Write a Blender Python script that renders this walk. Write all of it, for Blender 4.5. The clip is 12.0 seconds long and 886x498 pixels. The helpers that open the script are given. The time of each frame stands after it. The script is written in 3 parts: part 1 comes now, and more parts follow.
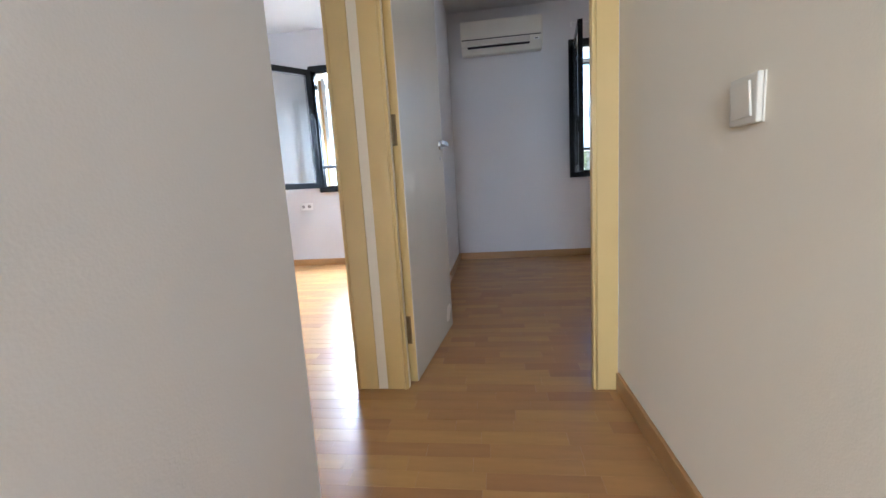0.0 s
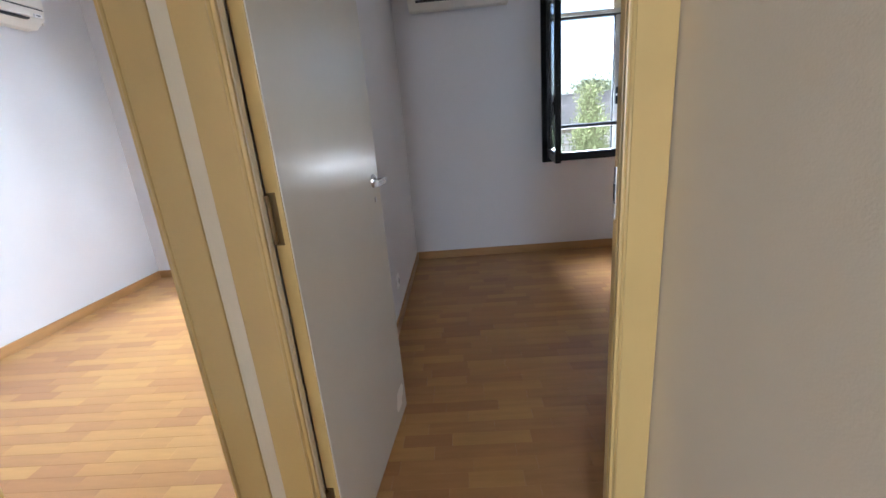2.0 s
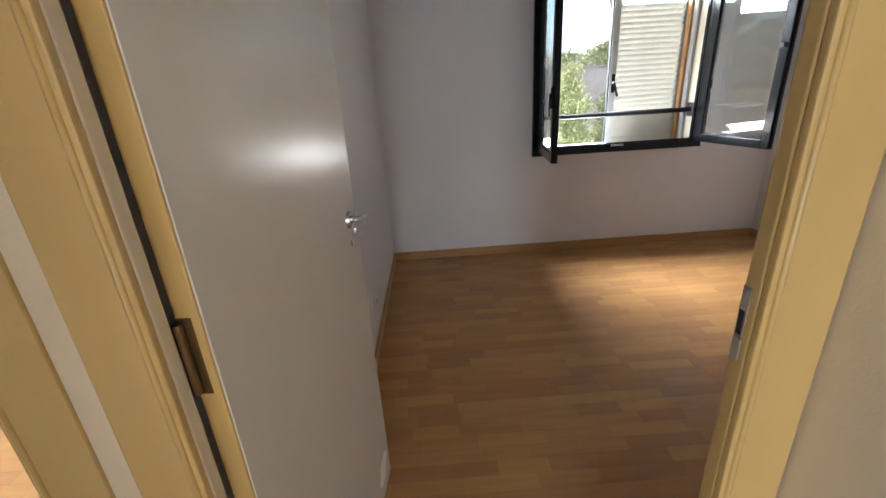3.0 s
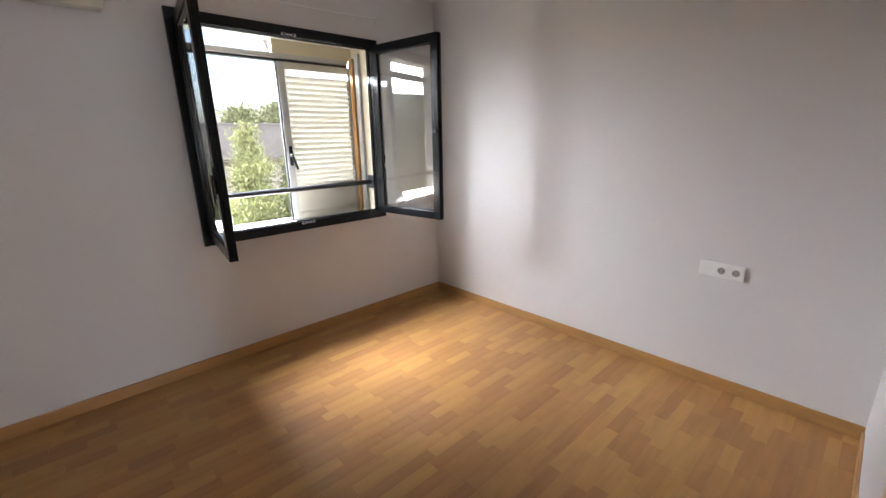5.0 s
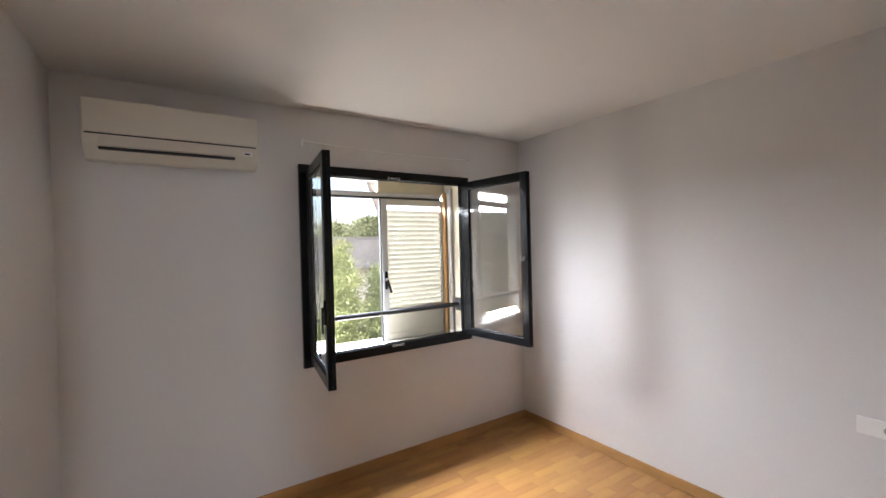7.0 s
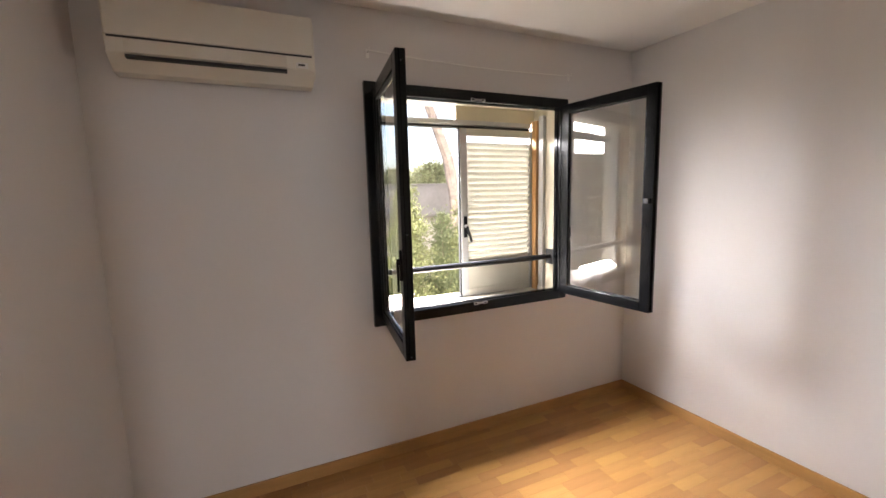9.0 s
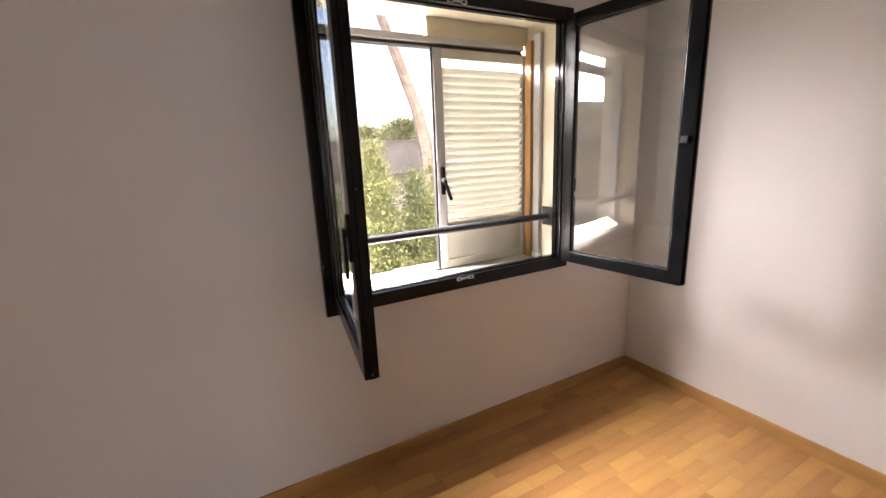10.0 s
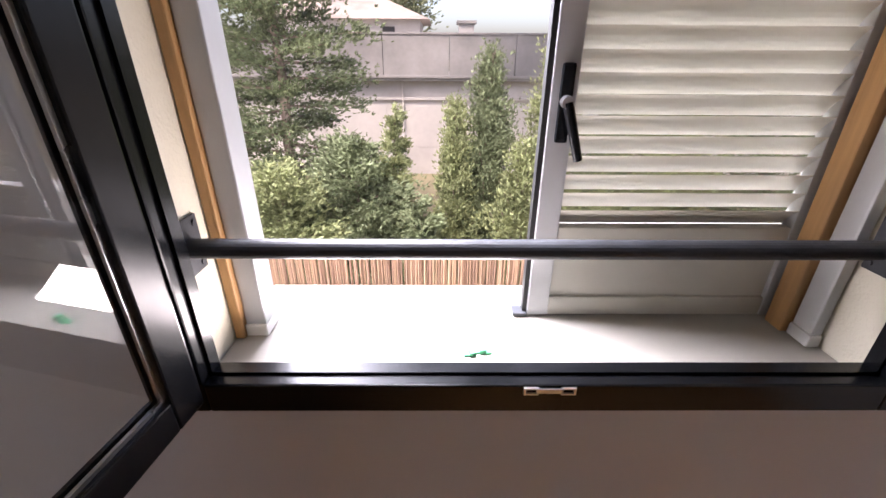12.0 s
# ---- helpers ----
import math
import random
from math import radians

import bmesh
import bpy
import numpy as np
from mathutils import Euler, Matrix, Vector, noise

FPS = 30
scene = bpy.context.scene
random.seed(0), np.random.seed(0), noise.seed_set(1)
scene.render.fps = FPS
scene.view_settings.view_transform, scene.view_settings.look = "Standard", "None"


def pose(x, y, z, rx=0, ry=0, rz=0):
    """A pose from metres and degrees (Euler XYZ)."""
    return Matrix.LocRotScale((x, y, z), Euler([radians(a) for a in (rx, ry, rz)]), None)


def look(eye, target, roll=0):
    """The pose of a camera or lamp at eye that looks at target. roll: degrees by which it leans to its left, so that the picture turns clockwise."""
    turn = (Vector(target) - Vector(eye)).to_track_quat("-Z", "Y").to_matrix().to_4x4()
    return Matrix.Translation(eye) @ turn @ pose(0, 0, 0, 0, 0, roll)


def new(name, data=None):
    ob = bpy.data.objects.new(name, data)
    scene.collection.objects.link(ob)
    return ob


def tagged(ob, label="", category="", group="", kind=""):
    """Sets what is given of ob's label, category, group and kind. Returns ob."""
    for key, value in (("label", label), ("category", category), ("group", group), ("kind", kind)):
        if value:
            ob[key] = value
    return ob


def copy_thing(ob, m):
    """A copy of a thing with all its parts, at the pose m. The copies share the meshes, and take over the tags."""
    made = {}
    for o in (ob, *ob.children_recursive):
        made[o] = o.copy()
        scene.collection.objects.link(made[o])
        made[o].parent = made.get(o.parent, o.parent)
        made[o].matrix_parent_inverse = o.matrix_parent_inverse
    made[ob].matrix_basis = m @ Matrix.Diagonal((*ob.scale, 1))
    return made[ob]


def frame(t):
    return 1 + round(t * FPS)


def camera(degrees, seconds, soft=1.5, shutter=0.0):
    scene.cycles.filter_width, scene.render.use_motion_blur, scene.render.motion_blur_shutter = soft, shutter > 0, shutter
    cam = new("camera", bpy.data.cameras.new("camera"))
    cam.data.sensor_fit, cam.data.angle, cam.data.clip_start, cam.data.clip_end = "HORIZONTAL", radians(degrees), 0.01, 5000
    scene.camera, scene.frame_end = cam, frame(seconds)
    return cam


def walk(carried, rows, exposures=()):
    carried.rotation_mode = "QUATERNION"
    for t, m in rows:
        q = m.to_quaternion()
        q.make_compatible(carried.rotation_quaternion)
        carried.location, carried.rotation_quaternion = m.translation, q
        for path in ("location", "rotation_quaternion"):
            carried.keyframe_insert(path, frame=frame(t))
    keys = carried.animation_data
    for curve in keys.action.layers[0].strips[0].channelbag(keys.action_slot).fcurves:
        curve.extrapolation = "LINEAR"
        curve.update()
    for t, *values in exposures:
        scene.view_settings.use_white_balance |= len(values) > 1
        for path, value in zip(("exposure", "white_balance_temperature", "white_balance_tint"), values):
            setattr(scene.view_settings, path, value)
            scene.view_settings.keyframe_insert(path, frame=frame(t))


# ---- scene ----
cam = camera(94.6, 12.0)
PATH = [
    (0, (0.383, -1.571, 0.826), (0.128, 0.39, 0.529), -3.5),
    (0.5, (0.412, -1.38, 0.893), (0.181, 0.584, 0.591), -4.1),
    (0.8, (0.393, -1.252, 0.991), (0.101, 0.688, 0.599), -4.4),
    (1, (0.361, -1.175, 1.005), (0.097, 0.779, 0.674), -4.9),
    (1.5, (0.358, -1.005, 1.14), (0.313, 0.927, 0.626), -4.5),
    (2, (0.418, -0.831, 1.225), (0.324, 1.085, 0.659), -4.9),
    (2.5, (0.345, -0.608, 1.281), (0.11, 1.294, 0.708), -6.4),
    (2.7, (0.327, -0.556, 1.324), (0.186, 1.33, 0.672), -5.3),
    (4.3, (0.535, 0.185, 1.45), (1.365, 1.846, 0.708), -1.9),
    (4.5, (0.548, 0.159, 1.468), (1.575, 1.737, 0.792), -1.3),
    (5, (0.596, 0.087, 1.509), (1.906, 1.501, 0.976), -1.1),
    (5.5, (0.595, 0.08, 1.6), (2.146, 1.299, 1.273), -0.3),
    (6, (0.577, 0.096, 1.651), (2.14, 1.331, 1.47), -2.0),
    (6.5, (0.551, 0.135, 1.647), (1.934, 1.576, 1.539), -2.4),
    (7, (0.51, 0.158, 1.662), (1.597, 1.836, 1.643), -1.5),
    (7.5, (0.482, 0.193, 1.681), (1.33, 2.003, 1.751), -2.1),
    (7.7, (0.476, 0.211, 1.685), (1.274, 2.044, 1.743), -2.5),
    (9.3, (0.675, 0.89, 1.586), (1.515, 2.66, 1.265), -1.8),
    (9.5, (0.714, 1.009, 1.574), (1.639, 2.747, 1.224), -1.8),
    (10, (0.874, 1.266, 1.529), (1.788, 2.985, 1.074), -2.4),
    (10.5, (1.104, 1.563, 1.495), (1.88, 3.289, 0.848), -2.8),
    (11, (1.321, 1.899, 1.48), (1.976, 3.649, 0.766), -2.4),
    (11.2, (1.41, 2.025, 1.492), (1.95, 3.81, 0.782), -2.3),
    (11.5, (1.559, 2.176, 1.48), (1.844, 4.026, 0.772), -1.8),
    (12, (1.707, 2.415, 1.467), (1.725, 4.225, 0.61), 0.4),
]
walk(cam, [(t, look(eye, target, roll)) for t, eye, target, roll in PATH],
     exposures=[(0, 2.55, 5300, 9), (1.5, 2.4, 5250, 10), (2.5, 2.3, 5900, 11), (4.5, 2.35, 6450, 14), (5.5, 2.45, 6550, 14), (7.5, 2.42, 6550, 14),
                (9.5, 2.4, 7500, 20), (10.5, 2.3, 7600, 23), (11, 2.32, 7200, 24), (11.5, 1.9, 6800, 25), (12, 1.42, 6600, 27)])

# ---- world and sun ----
world = bpy.data.worlds.new("world")
scene.world = world
world.use_nodes = True
wn = world.node_tree.nodes
sky = wn.new("ShaderNodeTexSky")
sky.sky_type, sky.sun_disc = "NISHITA", False
sky.sun_elevation, sky.sun_rotation = radians(58), radians(205)
sky.air_density, sky.dust_density, sky.ozone_density = 1.0, 4.0, 1.0
wn["Background"].inputs["Strength"].default_value = 0.15
world.node_tree.links.new(sky.outputs["Color"], wn["Background"].inputs["Color"])
sun = new("sun", bpy.data.lights.new("sun", "SUN"))
sun.data.energy, sun.data.angle, sun.data.color = 1.9, radians(12), (1.0, 0.95, 0.87)
sun.matrix_world = look((0, 0, 0), (-math.sin(radians(205)) * math.cos(radians(58)), -math.cos(radians(205)) * math.cos(radians(58)), -math.sin(radians(58))))


def daylight_fill(x0, x1, y, z0, z1, into, watts, colour, down=-0.3, aside=0.0):
    """An added area lamp that stands in for daylight and shines into the rooms."""
    lamp = bpy.data.lights.new("daylight_fill", "AREA")
    lamp.shape, lamp.size, lamp.size_y, lamp.energy, lamp.color = "RECTANGLE", x1 - x0, z1 - z0, watts, colour
    c = ((x0 + x1) / 2, y, (z0 + z1) / 2)
    new("daylight_fill", lamp).matrix_world = look(c, (c[0] + aside, y + into, c[2] + down))


# Added lamp hung outside, left of window_1, to brighten the right bedroom wall.
daylight_fill(-5.0, 1.0, 5.4, 2.3, 4.1, -1, 520, (0.86, 0.93, 1.0), -0.30, 0.35)
# Added lamp higher up outside, to brighten the floor near window_1.
daylight_fill(-4.2, 1.8, 4.4, 4.0, 6.2, -1, 1950, (0.88, 0.94, 1.0), -1.0, 0.25)
# Added upward lamp just above the sill, imitating daylight bounced to the ceiling.
daylight_fill(1.34, 1.90, 3.19, 0.885, 0.985, -1, 1.8, (1.0, 0.97, 0.93), 1.4, 0.0)
# Stands in for the sky's light in the opening of window_2.
daylight_fill(-1.50, -0.28, 3.075, 0.96, 2.12, -1, 21, (0.86, 0.94, 1.0), -0.8)
# Added lamp at the unseen rear opening, to brighten the corridor.
daylight_fill(-1.85, 0.45, -5.68, 0.95, 2.15, 1, 60, (0.84, 0.92, 1.0))


# ---- materials ----
def material(name, colour, rough=0.5, metal=0.0, scale=6.0, vary=0.06, fine=120.0, bump=0.05, second=None, random_by="", sheen=0.08, stretch=(1, 1, 1), coat=0.0, spread=0.25, spec=0.5):
    """A surface with broad blotches, fine grain in relief and, where wanted, a shift from piece to piece."""
    mat = bpy.data.materials.new(name)
    mat.use_nodes = True
    nt = mat.node_tree
    n, ln = nt.nodes, nt.links
    bsdf = n["Principled BSDF"]
    bsdf.inputs["Metallic"].default_value = metal
    bsdf.inputs["Specular IOR Level"].default_value = spec
    bsdf.inputs["Coat Weight"].default_value = coat
    bsdf.inputs["Coat Roughness"].default_value = 0.12
    geo = n.new("ShaderNodeTexCoord")
    place = n.new("ShaderNodeMapping")
    place.inputs["Scale"].default_value = stretch
    ln.new(geo.outputs["Object"], place.inputs["Vector"])
    broad, grain = n.new("ShaderNodeTexNoise"), n.new("ShaderNodeTexNoise")
    broad.inputs["Scale"].default_value, broad.inputs["Detail"].default_value = scale, 4
    grain.inputs["Scale"].default_value, grain.inputs["Detail"].default_value = fine, 3
    for node in (broad, grain):
        ln.new(place.outputs["Vector"], node.inputs["Vector"])
    ramp = n.new("ShaderNodeMix")
    ramp.data_type = "RGBA"
    dark = second or tuple(c * (1 - 2.2 * vary) for c in colour)
    ramp.inputs["A"].default_value = (*dark, 1)
    ramp.inputs["B"].default_value = (*colour, 1)
    mix = n.new("ShaderNodeMath")
    mix.operation = "MULTIPLY_ADD"
    mix.inputs[1].default_value = 0.35
    ln.new(grain.outputs["Fac"], mix.inputs[0])
    span = n.new("ShaderNodeMapRange")
    span.inputs["From Min"].default_value, span.inputs["From Max"].default_value = 0.3, 0.7
    span.inputs["To Max"].default_value = 0.8
    ln.new(broad.outputs["Fac"], span.inputs["Value"])
    ln.new(span.outputs["Result"], mix.inputs[2])
    ln.new(mix.outputs["Value"], ramp.inputs["Factor"])
    out = ramp.outputs["Result"]
    if random_by:
        hsv = n.new("ShaderNodeHueSaturation")
        if random_by == "object":
            source = n.new("ShaderNodeObjectInfo").outputs["Random"]
        else:
            source = n.new("ShaderNodeNewGeometry").outputs["Random Per Island"]
        shift = n.new("ShaderNodeMapRange")
        shift.inputs["To Min"].default_value, shift.inputs["To Max"].default_value = 1 - spread, 1 + spread
        ln.new(source, shift.inputs["Value"])
        ln.new(shift.outputs["Result"], hsv.inputs["Value"])
        hue = n.new("ShaderNodeMapRange")
        hue.inputs["To Min"].default_value, hue.inputs["To Max"].default_value = 0.492, 0.508
        ln.new(source, hue.inputs["Value"])
        ln.new(hue.outputs["Result"], hsv.inputs["Hue"])
        ln.new(out, hsv.inputs["Color"])
        out = hsv.outputs["Color"]
    ln.new(out, bsdf.inputs["Base Color"])
    gloss = n.new("ShaderNodeMapRange")
    gloss.inputs["To Min"].default_value, gloss.inputs["To Max"].default_value = max(rough - sheen, 0.02), min(rough + sheen, 1)
    ln.new(broad.outputs["Fac"], gloss.inputs["Value"])
    ln.new(gloss.outputs["Result"], bsdf.inputs["Roughness"])
    if bump:
        relief = n.new("ShaderNodeBump")
        relief.inputs["Strength"].default_value, relief.inputs["Distance"].default_value = bump, 0.01
        ln.new(grain.outputs["Fac"], relief.inputs["Height"])
        ln.new(relief.outputs["Normal"], bsdf.inputs["Normal"])
    return mat


WHITE = material("white wall paint", (0.67, 0.65, 0.645), 0.75, scale=1.6, vary=0.02, fine=260, bump=0.06)
CREAM_WALL = material("cream wall paint", (0.86, 0.755, 0.575), 0.7, scale=1.6, vary=0.025, fine=260, bump=0.06)
CEIL = material("ceiling paint", (0.70, 0.685, 0.67), 0.85, scale=1.2, vary=0.02, fine=200, bump=0.05)
CREAM = material("yellow cream gloss paint", (0.63, 0.44, 0.165), 0.32, scale=5, vary=0.04, fine=90, bump=0.03)
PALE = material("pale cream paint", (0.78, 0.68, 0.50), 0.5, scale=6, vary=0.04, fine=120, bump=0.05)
LEAF = material("off-white gloss paint", (0.70, 0.66, 0.57), 0.27, scale=2.5, vary=0.03, fine=40, bump=0.0, sheen=0.01)
OAK = material("varnished oak skirting", (0.46, 0.25, 0.09), 0.35, scale=4, vary=0.12, fine=60, bump=0.03, stretch=(1, 1, 6))
PLANK = material("honey oak parquet", (0.45, 0.232, 0.082), 0.33, scale=3, vary=0.10, fine=50, bump=0.012, random_by="object", stretch=(1.2, 9, 1), spec=0.34, spread=0.14)
PLANK_FAR = material("honey oak parquet beyond", (0.45, 0.232, 0.082), 0.33, scale=3, vary=0.10, fine=50, bump=0.012, random_by="island", stretch=(1.2, 9, 1), spec=0.34, spread=0.14)
JOINT = material("dark parquet joint", (0.36, 0.19, 0.07), 0.7, vary=0.1)
BLACK = material("black painted aluminium", (0.006, 0.007, 0.009), 0.22, scale=9, vary=0.2, fine=300, bump=0.02, spec=0.3)
RUBBER = material("black rubber", (0.01, 0.01, 0.01), 0.6)
STEEL = material("brushed steel", (0.62, 0.62, 0.63), 0.28, metal=1.0, fine=200, bump=0.02)
BRONZE = material("dark bronze hinge", (0.24, 0.165, 0.08), 0.45, metal=0.9, fine=150)
IRON = material("dark grey painted iron", (0.045, 0.048, 0.055), 0.45, scale=14, vary=0.2, fine=160, bump=0.06)
ALU = material("white lacquered aluminium", (0.55, 0.56, 0.57), 0.35, scale=8, vary=0.05, fine=200, bump=0.02)
SLAT = material("ivory lacquered slat", (0.66, 0.64, 0.565), 0.42, scale=8, vary=0.04, fine=160, bump=0.02)
PINE = material("orange pine wood", (0.56, 0.32, 0.13), 0.5, scale=6, vary=0.15, fine=40, bump=0.05, stretch=(6, 6, 0.6))
STONE = material("white stone sill", (0.38, 0.36, 0.315), 0.5, scale=12, vary=0.05, fine=220, bump=0.05)
REVEAL = material("cream plaster reveal", (0.68, 0.63, 0.50), 0.85, scale=7, vary=0.04, fine=130, bump=0.25)
# Grey that paints the shade of a hollow onto the flat socket discs.
SOCKET_GREY = material("painted socket well shade", (0.34, 0.33, 0.32), 0.5)
PLASTIC = material("white plastic", (0.80, 0.79, 0.77), 0.35, scale=4, vary=0.02, fine=100, bump=0.0)
SWITCH = material("matt cream plastic", (0.72, 0.65, 0.52), 0.8, scale=20, vary=0.03, fine=200, bump=0.0, spec=0.25)
AC_WHITE = material("aged white plastic", (0.70, 0.66, 0.58), 0.4, scale=4, vary=0.03, fine=100, bump=0.0)
# Near-black stands in for the shade inside gaps, slots, holes and far windows.
DARK = material("painted recess shade", (0.03, 0.03, 0.03), 0.7)
GREEN = material("green tape", (0.05, 0.38, 0.17), 0.5)
PLASTER = material("weathered render", (0.50, 0.47, 0.43), 0.9, scale=0.5, vary=0.16, fine=6, bump=0.3)
CONCRETE = material("stained grey concrete", (0.29, 0.275, 0.255), 0.9, scale=0.7, vary=0.25, fine=8, bump=0.4)
ROOF = material("faded roof tiles", (0.40, 0.33, 0.28), 0.85, scale=1.5, vary=0.2, fine=10, bump=0.4)
WHITEWASH = material("whitewashed garden wall", (0.78, 0.78, 0.76), 0.9, scale=3, vary=0.06, fine=60, bump=0.3)
EARTH = material("dry earth and grass", (0.22, 0.19, 0.11), 0.95, scale=0.8, vary=0.3, fine=14, bump=0.5)
PINE_BARK = material("pale pine bark", (0.31, 0.26, 0.22), 0.95, scale=5, vary=0.25, fine=20, bump=0.8)
BARK = material("grey brown bark", (0.24, 0.185, 0.14), 0.95, scale=8, vary=0.3, fine=30, bump=0.8)
REED = material("dry reed cane", (0.27, 0.165, 0.105), 0.8, scale=3, vary=0.2, fine=60, bump=0.2, random_by="island", spread=0.22)
# The haze over the far trees is put into this paler green.
LEAF_FAR = material("hazed broad-leaved foliage", (0.24, 0.27, 0.15), 0.7, scale=1.5, vary=0.2, fine=20, bump=0, random_by="island", spread=0.4)
LEAF_DARK = material("dark cypress foliage", (0.15, 0.18, 0.085), 0.7, scale=1.5, vary=0.25, fine=20, bump=0, random_by="island", spread=0.3)
LEAF_LIGHT = material("olive green foliage", (0.215, 0.24, 0.10), 0.7, scale=1.5, vary=0.25, fine=20, bump=0, random_by="island", spread=0.3)


def glass_material():
    mat = bpy.data.materials.new("window glass")
    mat.use_nodes = True
    b = mat.node_tree.nodes["Principled BSDF"]
    b.inputs["Base Color"].default_value = (0.93, 0.96, 0.95, 1)
    b.inputs["Transmission Weight"].default_value, b.inputs["Roughness"].default_value, b.inputs["IOR"].default_value = 1.0, 0.0, 1.62
    return mat


GLASS = glass_material()


# ---- mesh helpers ----
def box(bm, x0, x1, y0, y1, z0, z1, m=None):
    """One cuboid added to bm. Returns its corners."""
    vs = [bm.verts.new((x, y, z)) for z in (z0, z1) for x, y in ((x0, y0), (x1, y0), (x1, y1), (x0, y1))]
    for f in ((3, 2, 1, 0), (4, 5, 6, 7), (0, 1, 5, 4), (1, 2, 6, 5), (2, 3, 7, 6), (3, 0, 4, 7)):
        bm.faces.new([vs[i] for i in f])
    if m:
        bmesh.ops.transform(bm, matrix=m, verts=vs)
    return vs


def rounded(bm, width, segments=2):
    bmesh.ops.bevel(bm, geom=bm.edges[:], offset=width, segments=segments, affect="EDGES", profile=0.6, clamp_overlap=True)
    return bm


def block(x0, x1, y0, y1, z0, z1, edge=0.0, segments=2):
    bm = bmesh.new()
    box(bm, x0, x1, y0, y1, z0, z1)
    return rounded(bm, edge, segments) if edge else bm


def rod(a, b, r0, r1=None, sides=16, bm=None):
    """A round bar from a to b."""
    bm = bm or bmesh.new()
    a, b = Vector(a), Vector(b)
    m = Matrix.Translation((a + b) / 2) @ (b - a).to_track_quat("Z", "Y").to_matrix().to_4x4()
    bmesh.ops.create_cone(bm, cap_ends=True, segments=sides, radius1=r0, radius2=r0 if r1 is None else r1, depth=(b - a).length, matrix=m)
    return bm


def link(name, bm, mat, smooth=False):
    me = bpy.data.meshes.new(name)
    bmesh.ops.recalc_face_normals(bm, faces=bm.faces[:])
    bm.to_mesh(me)
    bm.free()
    me.materials.append(mat)
    if smooth:
        for p in me.polygons:
            p.use_smooth = True
    return new(name, me)


def part(name, bm, mat, parent, label="", smooth=False):
    ob = link(name, bm, mat, smooth)
    ob.parent = parent
    return tagged(ob, label)


def setting(name, bm, mat, label, category):
    return tagged(link(name, bm, mat), label, category, kind="structure")


def thing(name, m, label, category, group="", kind=""):
    ob = new(name)
    ob.empty_display_size = 0.05
    ob.matrix_world = m
    return tagged(ob, label, category, group, kind)


def framework(x0, x1, z0, z1, y0, y1, w, edge=0.004):
    """Four mitre-less bars round a rectangle in the xz plane: left, right, bottom, top."""
    return [("stile", block(x0, x0 + w, y0, y1, z0, z1, edge)), ("stile", block(x1 - w, x1, y0, y1, z0, z1, edge)),
            ("bottom_rail", block(x0 + w, x1 - w, y0, y1, z0, z0 + w, edge)), ("top_rail", block(x0 + w, x1 - w, y0, y1, z1 - w, z1, edge))]


# ---- plan ----
XL, XR = -0.028, 3.245          # room with the half-closed shutter
AL, AR = -2.675, -0.128         # the room beside it
YW, YO = 3.02, 3.36             # window wall, inner and outer face
YD0, YD1 = 0.012, 0.044         # wall with the two doors
HL, HR = 0.03, 0.841            # corridor
H = 2.62
DOOR_H = 2.05
WIN = (1.235, 2.570, 0.872, 2.215)
WIN2 = (-1.57, -0.19, 0.872, 2.215)
BACK = -5.6


def wall_x(name, x0, x1, y0, y1, holes, mat, label, z1=H):
    """A wall that runs along x, with holes (x0, x1, z0, z1) through it, in order of x."""
    bm = bmesh.new()
    at = x0
    for hx0, hx1, hz0, hz1 in holes:
        box(bm, at, hx0, y0, y1, 0, z1)
        if hz0 > 0:
            box(bm, hx0, hx1, y0, y1, 0, hz0)
        box(bm, hx0, hx1, y0, y1, hz1, z1)
        at = hx1
    box(bm, at, x1, y0, y1, 0, z1)
    return setting(name, bm, mat, label, "wall")


wall_x("wall_window", AL - 0.15, XR + 0.15, YW, YO, [WIN2, WIN], WHITE, "white painted outer wall with two window openings")
wall_x("wall_doors", AL - 0.15, 0.95, YD0, YD1, [(-0.925, -0.204, 0, DOOR_H + 0.02), (-0.02, 0.765, 0, DOOR_H + 0.02)], WHITE, "white painted wall with two doorways")
setting("wall_recess", block(0.95, XR + 0.065, -0.195, -0.075, 0, H), WHITE, "white painted bedroom wall set back beside the door", "wall")
def skewed(bm, x0, y0, lean):
    """Shears a block along y so that its x drifts by lean for each metre before y0."""
    for v in bm.verts:
        v.co.x += (y0 - v.co.y) * lean
    return bm


LEAN = 0.015
setting("wall_right", skewed(block(XR, XR + 0.15, -0.195, YW, 0, H), XR, YW, LEAN), WHITE, "plain white painted bedroom wall", "wall")
setting("wall_partition", block(AR, XL, YD1, YW, 0, H), WHITE, "white painted partition between two bedrooms", "wall")
setting("wall_left", block(AL - 0.15, AL, YD1, YW, 0, H), WHITE, "plain white painted bedroom wall", "wall")
setting("wall_hall_right", block(HR, 0.95, BACK, YD0, 0, H), CREAM_WALL, "cream painted corridor wall", "wall")
setting("wall_hall_left", block(HL - 0.12, HL, -3.2, -0.9, 0, H), WHITE, "white painted corridor wall with an open end", "wall")
setting("wall_hall_nook", block(-1.3, HL - 0.12, -1.02, -0.9, 0, H), WHITE, "white painted wall of the corridor nook", "wall")
setting("wall_hall_end", block(-1.42, -1.3, -1.02, YD0, 0, H), WHITE, "white painted end wall of the corridor nook", "wall")
# Unseen room behind the corridor, made up so that daylight reaches it.
setting("wall_back_left", block(-2.6, -2.48, BACK, -3.2, 0, H), WHITE, "white painted wall behind the corridor", "wall")
